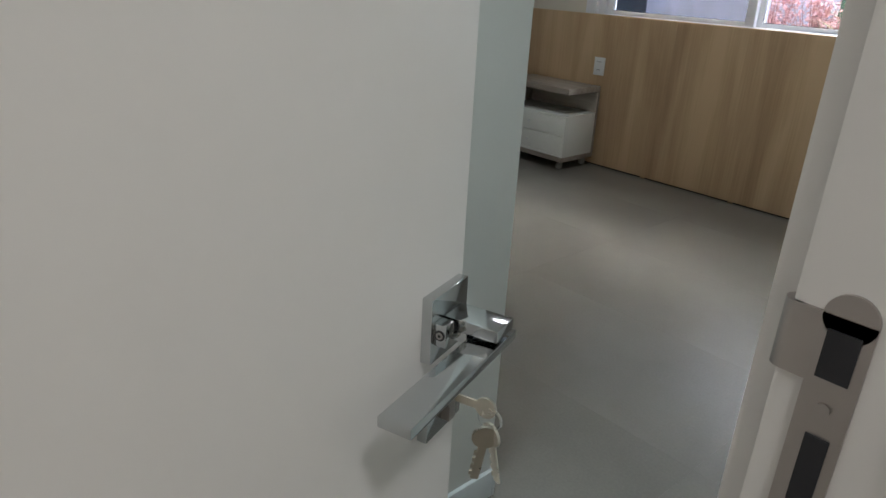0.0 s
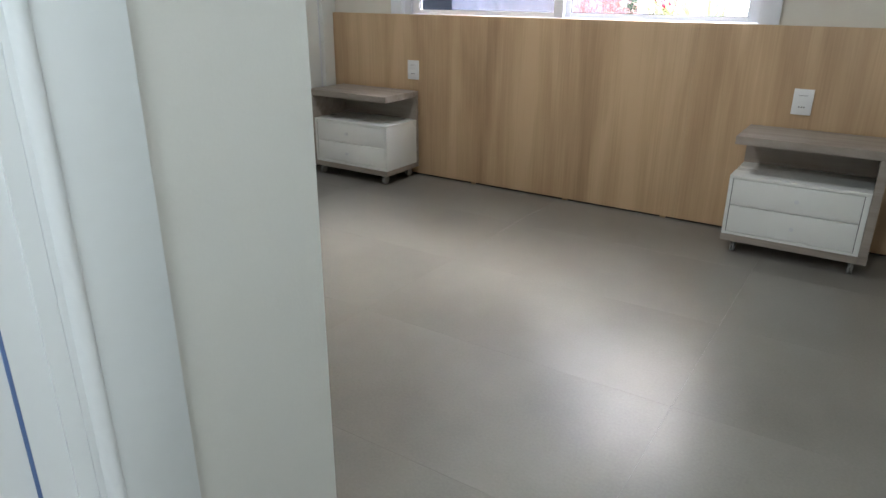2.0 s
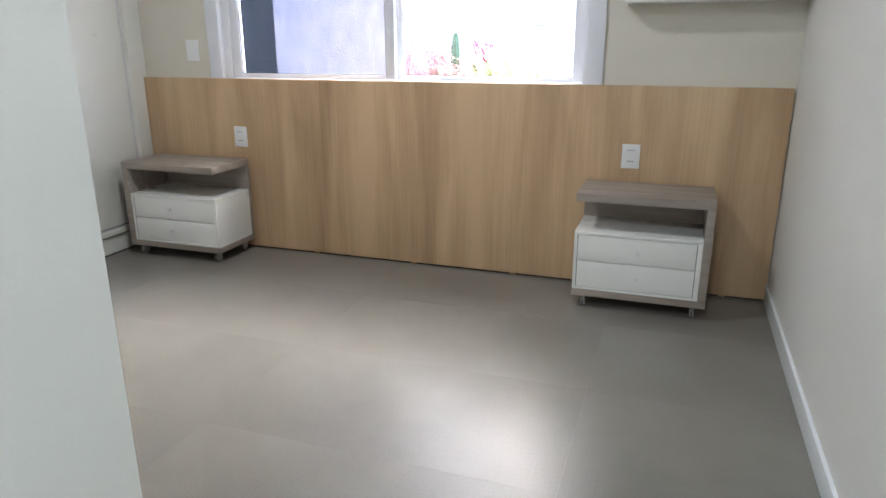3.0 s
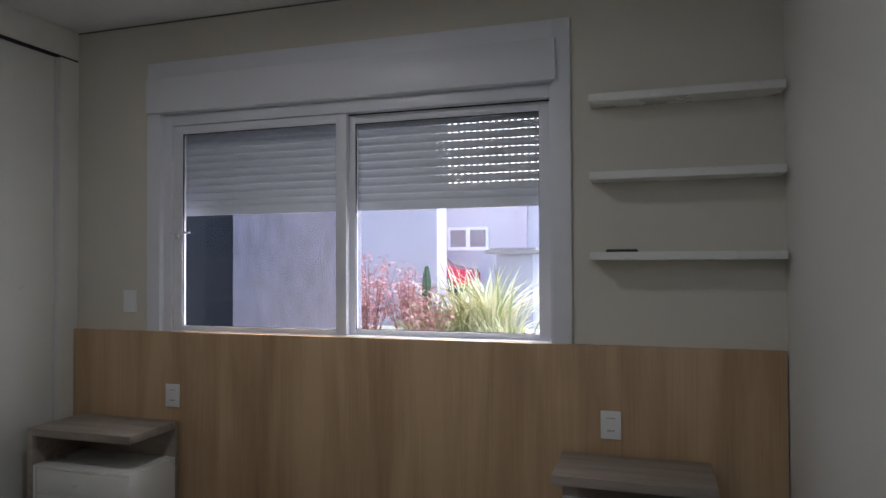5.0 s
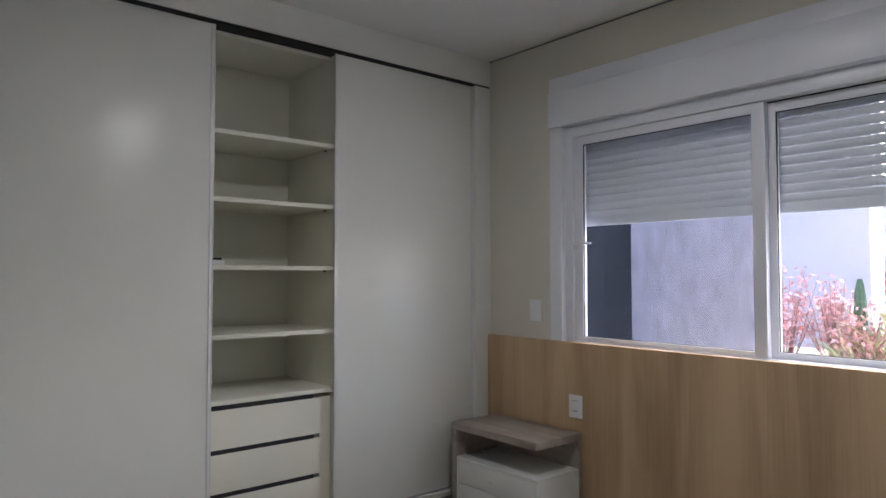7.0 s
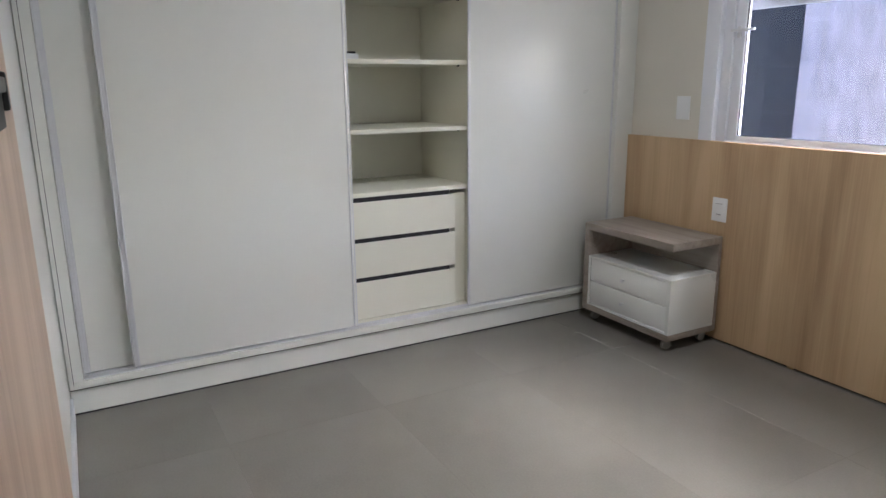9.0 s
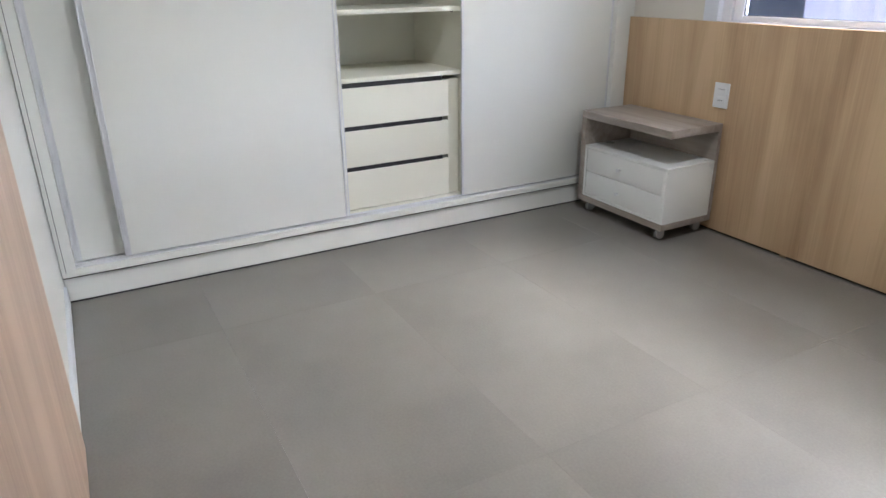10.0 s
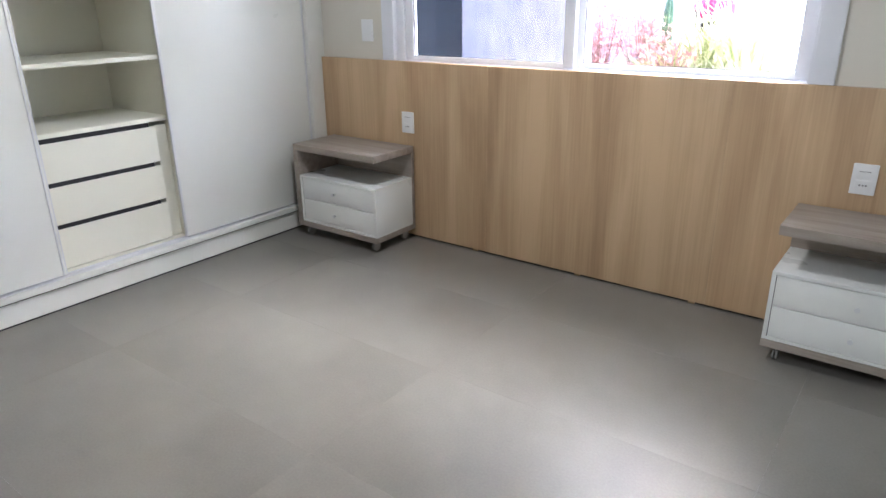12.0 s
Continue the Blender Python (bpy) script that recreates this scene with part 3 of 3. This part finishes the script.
# ---- bedside cabinets ----
def cabinet(x0, x1, solid_left, label):
    c = thing("bedside_cabinet", label, "bedside cabinet", group="pair of bedside cabinets", at=Matrix.Translation((x0, 0, 0)))
    W = x1 - x0
    yf, yk, zt, zb = -0.375, -0.022, 0.575, 0.065
    t = 0.036
    bx("top_slab", (0, W, yf, yk, zt - 0.039, zt), GREIGE, c, "thick greige wood-effect top slab", bevel=0.0015)
    sx = (0.0, t) if solid_left else (W - t, W)
    bx("side_panel", (sx[0], sx[1], yf, yk, zb, zt - 0.0395), GREIGE, c, bevel=0.001)
    inner = (t, W) if solid_left else (0.0, W - t)
    bx("base_slab", (inner[0], inner[1], yf, yk, zb, zb + 0.032), GREIGE, c, bevel=0.001)
    bx("back_panel", (inner[0], inner[1], yk - 0.02, yk, zb + 0.0325, zt - 0.0395), GREIGE, c)
    za, zz = zb + 0.0325, 0.388
    a, b = inner[0] + 0.001, inner[1] - 0.001
    fy = yf + 0.004
    bx("case_top", (a, b, fy, yk - 0.021, zz - 0.014, zz), LACQ, c, "white lacquered case top", bevel=0.001)
    bx("case_bottom", (a, b, fy, yk - 0.021, za, za + 0.012), LACQ, c, bevel=0.001)
    bx("case_side", (a, a + 0.016, fy, yk - 0.021, za + 0.0122, zz - 0.0142), LACQ, c, bevel=0.001)
    bx("case_side", (b - 0.022, b, fy, yk - 0.021, za + 0.0122, zz - 0.0142), LACQ, c, bevel=0.001)
    bx("case_back", (a + 0.0165, b - 0.0225, yk - 0.035, yk - 0.022, za + 0.0125, zz - 0.0145), LACQ, c)
    zm = (za + zz) / 2
    for g in (a + 0.016, b - 0.0245):
        bx("shadow_gap", (g, g + 0.0025, fy + 0.004, fy + 0.02, za + 0.013, zz - 0.015), DARK, c)
    for z0, z1 in ((za + 0.0145, zm - 0.0015), (zm + 0.0015, zz - 0.0165)):
        d = bx("drawer", (a + 0.0185, b - 0.0245, fy + 0.003, fy + 0.021, z0, z1), LACQ, c, "white lacquered drawer front", bevel=0.0012)
        bm = bmesh.new()
        mx, mz = (a + b) / 2 - (0.02 if solid_left else -0.01), (z0 + z1) / 2
        cyl(bm, (mx, fy + 0.003, mz), (mx, fy - 0.010, mz), 0.004, 14)
        cyl(bm, (mx, fy - 0.010, mz), (mx, fy - 0.018, mz), 0.008, 18, 0.010)
        part("knob", bm, ALU, d, "small chrome knob", smooth=True)
    for px in (0.055, W - 0.055):
        for py in (yf + 0.045, yk - 0.05):
            k = bx("castor", (px - 0.018, px + 0.018, py - 0.018, py + 0.018, zb - 0.004, zb), STEEL, c, "small castor with a clear wheel")
            bm = bmesh.new()
            cyl(bm, (px - 0.010, py + 0.008, 0.027), (px - 0.003, py + 0.008, 0.027), 0.027, 20)
            cyl(bm, (px + 0.003, py + 0.008, 0.027), (px + 0.010, py + 0.008, 0.027), 0.027, 20)
            part("wheel", bm, CLEAR, k, smooth=True)
            bm = bmesh.new()
            cyl(bm, (px, py, 0.03), (px, py, zb - 0.004), 0.005, 10)
            box(bm, px - 0.013, px + 0.013, py - 0.004, py + 0.016, 0.045, 0.062, 0.003)
            part("fork", bm, STEEL, k, smooth=True)


cabinet(0.092, 0.742, True, "greige and white two-drawer bedside cabinet on castors beside the wardrobe")
cabinet(2.800, 3.420, False, "greige and white two-drawer bedside cabinet on castors by the wall")

# ---- outside ----
bx("ground", (-60, 60, 0.26, 90, -0.35, -0.10), PAVE, label="pale paved ground outside the window", kind=S)
bx("driveway", (-14, 9, 13.2, 16.0, -0.10, 0.45), PAVE, label="raised pale driveway in front of the white house", kind=S)
bx("lawn", (-3.2, 2.1, 3.4, 6.6, -0.10, 0.45), SOIL, label="raised bank of dry patchy lawn in the garden", kind=S)


def stucco_building():
    b = thing("neighbour_building", "rough grey-lilac stucco building corner close outside the window", "building")
    bx("wall", [(0.03, 1.02, 1.50, 1.75, -0.1, 6.5), (-6.0, 0.03, 2.1, 2.3, -0.1, 6.5)], STUCCO, b)
    # plain near-black upright box left of the stucco corner
    bx("dark_strip", (-1.9, 0.03, 1.9, 1.98, -0.1, 6.0), DSTRIP, b, "tall near-black strip set back beside the stucco")


stucco_building()


def lilac_building():
    b = thing("lilac_building", "pale lilac rendered house wall across the garden", "building")
    bx("wall", (-9.0, -0.58, 8.6, 9.2, 0.0, 7.0), EXTL, b)


def white_house():
    b = thing("white_house", "bright white single-storey rendered house with small two-pane windows", "building")
    bx("wall", (-14, 9, 16.0, 16.6, 0, 3.5), EXTW, b)
    bx("roof", (-14.5, 9.5, 15.7, 17.5, 3.5, 3.62), CAPM, b)
    for x0, z0 in ((-2.55, 1.87), (2.4, 1.87)):
        w = bx("window", [(x0 - 0.08, x0 + 1.16, 15.95, 16.0, z0 - 0.10, z0), (x0 - 0.08, x0 + 1.16, 15.95, 16.0, z0 + 0.5, z0 + 0.58), (x0 - 0.08, x0, 15.95, 16.0, z0, z0 + 0.5), (x0 + 0.48, x0 + 0.6, 15.95, 16.0, z0, z0 + 0.5), (x0 + 1.08, x0 + 1.16, 15.95, 16.0, z0, z0 + 0.5)], PVC, b)
        bx("window_pane", (x0, x0 + 0.48, 15.985, 15.995, z0, z0 + 0.5), DGLASS, w)
        bx("window_pane", (x0 + 0.6, x0 + 1.08, 15.985, 15.995, z0, z0 + 0.5), DGLASS, w)
    bx("downpipe", (-0.55, -0.25, 15.9, 16.0, 0.0, 3.5), EXTL, b)


lilac_building()
white_house()


def pillar():
    p = thing("gate_pillar", "broad pale rendered pillar with a projecting concrete cap", "pillar")
    bx("shaft", (0.25, 0.97, 9.8, 10.5, -0.1, 1.58), CAPL, p, bevel=0.01)
    bx("cap", [(0.06, 1.12, 9.65, 10.65, 1.58, 1.66), (0.14, 1.04, 9.75, 10.55, 1.66, 1.70)], CAPM, p, "flat concrete cap", bevel=0.015)


pillar()


def car():
    c = thing("car", "small glossy red hatchback parked in front of the white house", "car", at=Matrix.Translation((-3.43, 14.9, 0.45)))
    bm = bmesh.new()
    prof = [(1.9, 0.35), (1.88, 0.75), (1.1, 0.92), (0.55, 1.38), (-0.75, 1.45), (-1.45, 1.0), (-1.85, 0.9), (-1.9, 0.35)]
    lay = [[bm.verts.new((x, y, z)) for x, z in prof] for y in (-0.75, 0.75)]
    bm.faces.new(lay[0]), bm.faces.new(lay[1][::-1])
    for i in range(len(prof)):
        j = (i + 1) % len(prof)
        bm.faces.new((lay[0][i], lay[1][i], lay[1][j], lay[0][j]))
    bmesh.ops.recalc_face_normals(bm, faces=bm.faces)
    bmesh.ops.bevel(bm, geom=list(bm.edges), offset=0.06, segments=3, affect="EDGES")
    part("body", bm, CAR, c, smooth=True)
    bx("side_window", [(-0.05, 0.5, -0.765, -0.745, 0.98, 1.30), (-0.8, -0.12, -0.765, -0.745, 0.98, 1.32)], DGLASS, c)
    for x in (-1.2, 1.2):
        bm = bmesh.new()
        cyl(bm, (x, -0.79, 0.31), (x, -0.58, 0.31), 0.31, 28)
        k = part("wheel", bm, BLACK, c, smooth=True)
        bm = bmesh.new()
        cyl(bm, (x, -0.80, 0.31), (x, -0.77, 0.31), 0.19, 20)
        part("rim", bm, ALU, k, smooth=True)
        bm = bmesh.new()
        cyl(bm, (x, 0.58, 0.31), (x, 0.79, 0.31), 0.31, 28)
        part("wheel", bm, BLACK, c, smooth=True)


car()


def blade(bm, base, az, length, width, lean, mi):
    d = Vector((math.cos(az), math.sin(az), 0))
    s = Vector((-d.y, d.x, 0))
    prev = None
    for i in range(6):
        t = i / 5
        c = Vector(base) + d * (length * lean * t * t) + Vector((0, 0, length * (t - 0.45 * lean * t * t)))
        wd = width * (1 - t) ** 0.6 * 0.5 + 0.001
        cur = (bm.verts.new(c - s * wd), bm.verts.new(c + s * wd + Vector((0, 0, wd * 0.3))))
        if prev:
            f = bm.faces.new((prev[0], prev[1], cur[1], cur[0]))
            f.material_index = mi
        prev = cur


def strap_plant(x, y, z, n, h, label, seed):
    rnd = random.Random(seed)
    p = thing("strap_leaf_shrub", label, "shrub")
    bm = bmesh.new()
    for i in range(n):
        a = rnd.uniform(0, math.tau)
        r = rnd.uniform(0, 0.35)
        blade(bm, (x + r * math.cos(a) * 1.3, y + r * math.sin(a), z), a + rnd.uniform(-0.5, 0.5), h * rnd.uniform(0.55, 1.1), rnd.uniform(0.018, 0.042), rnd.uniform(0.2, 1.15), rnd.choice((0, 1, 1)))
    part("leaves", bm, [GREEN, YELL], p)


def red_plant(x, y, z, n, h, label, seed):
    rnd = random.Random(seed)
    p = thing("red_shrub", label, "shrub")
    bm, st = bmesh.new(), bmesh.new()
    for i in range(n):
        a, r = rnd.uniform(0, math.tau), rnd.uniform(0, 0.22)
        top = Vector((x + r * 1.8 * math.cos(a), y + r * 1.8 * math.sin(a), z + h * rnd.uniform(0.6, 1.05)))
        base = Vector((x + r * 0.5 * math.cos(a), y + r * 0.5 * math.sin(a), z))
        cyl(st, base, top, 0.006, 6, 0.003)
        for k in range(24):
            t = rnd.uniform(0.25, 1.03)
            c = base.lerp(top, t) + Vector((rnd.gauss(0, 0.05), rnd.gauss(0, 0.05), rnd.gauss(0, 0.03)))
            d = Vector((rnd.gauss(0, 1), rnd.gauss(0, 1), rnd.gauss(0, 0.7))).normalized()
            s = d.cross(Vector((rnd.gauss(0, 1), rnd.gauss(0, 1), 1))).normalized()
            l, w = rnd.uniform(0.04, 0.075), rnd.uniform(0.012, 0.022)
            bm.faces.new([bm.verts.new(c + q) for q in (d * -l * 0.5, s * w, d * l * 0.6, s * -w)])
    part("stems", st, STEM, p)
    part("leaves", bm, REDL, p)


strap_plant(1.20, 5.3, 0.45, 190, 1.2, "tall yellow-green strap-leaved shrub in the garden bed", 3)
strap_plant(0.82, 5.2, 0.45, 120, 1.0, "yellow-green strap-leaved shrub of middle height in the bed", 4)
strap_plant(0.62, 4.8, 0.45, 110, 0.55, "small pale strap-leaved shrub at the front of the bed", 5)
strap_plant(1.55, 4.7, 0.45, 80, 0.45, "low pale strap-leaved tuft at the end of the bed", 9)
red_plant(-0.34, 5.0, 0.45, 30, 1.05, "tall red-leaved shrub against the lilac house wall", 6)
red_plant(0.17, 5.1, 0.45, 30, 0.92, "bushy red-leaved shrub beside the cactus", 7)
red_plant(0.56, 4.7, 0.45, 22, 0.55, "small red-leaved shrub at the foot of the cactus", 8)
red_plant(-0.95, 5.2, 0.45, 24, 0.95, "red-leaved shrub half hidden by the stucco building", 10)


def cactus():
    c = thing("column_cactus", "single dark green column cactus in the garden bed", "cactus")
    bm = bmesh.new()
    prev = None
    for i in range(12):
        z = 0.45 + i * 0.084
        r = 0.055 * (1 - (i / 11) ** 6 * 0.8)
        ring = [bm.verts.new((0.38 + (r + 0.012 * (k % 2)) * math.cos(k * math.tau / 16), 5.2 + (r + 0.012 * (k % 2)) * math.sin(k * math.tau / 16), z)) for k in range(16)]
        if prev:
            for k in range(16):
                bm.faces.new((prev[k], prev[(k + 1) % 16], ring[(k + 1) % 16], ring[k]))
        prev = ring
    bm.faces.new(prev)
    part("stem", bm, CACT, c, smooth=True)


cactus()

# ---- floor tiles ----
def floor_tiles():
    fl = bpy.data.objects["floor"]
    tw, td, g = 1.22, 0.652, 0.0006
    xs = [0.55 + tw * k for k in range(-1, 4)]
    ys = [-1.20 + td * k for k in range(-8, 3)]
    cache = {}
    for x in xs:
        for y in ys:
            a, b = max(x, -0.62), min(x + tw, 4.9)
            c, d = max(y, -5.6), min(y + td, 0.03)
            if b - a < 0.02 or d - c < 0.02:
                continue
            key = (round(b - a, 4), round(d - c, 4))
            if key not in cache:
                bm = bmesh.new()
                box(bm, g / 2, b - a - g / 2, g / 2, d - c - g / 2, -0.0028, 0.0)
                me = bpy.data.meshes.new("tile")
                bm.to_mesh(me)
                bm.free()
                me.materials.append(TILE)
                cache[key] = me
            o = new("tile", cache[key])
            o.parent = fl
            o.location = (a, c, 0)


floor_tiles()
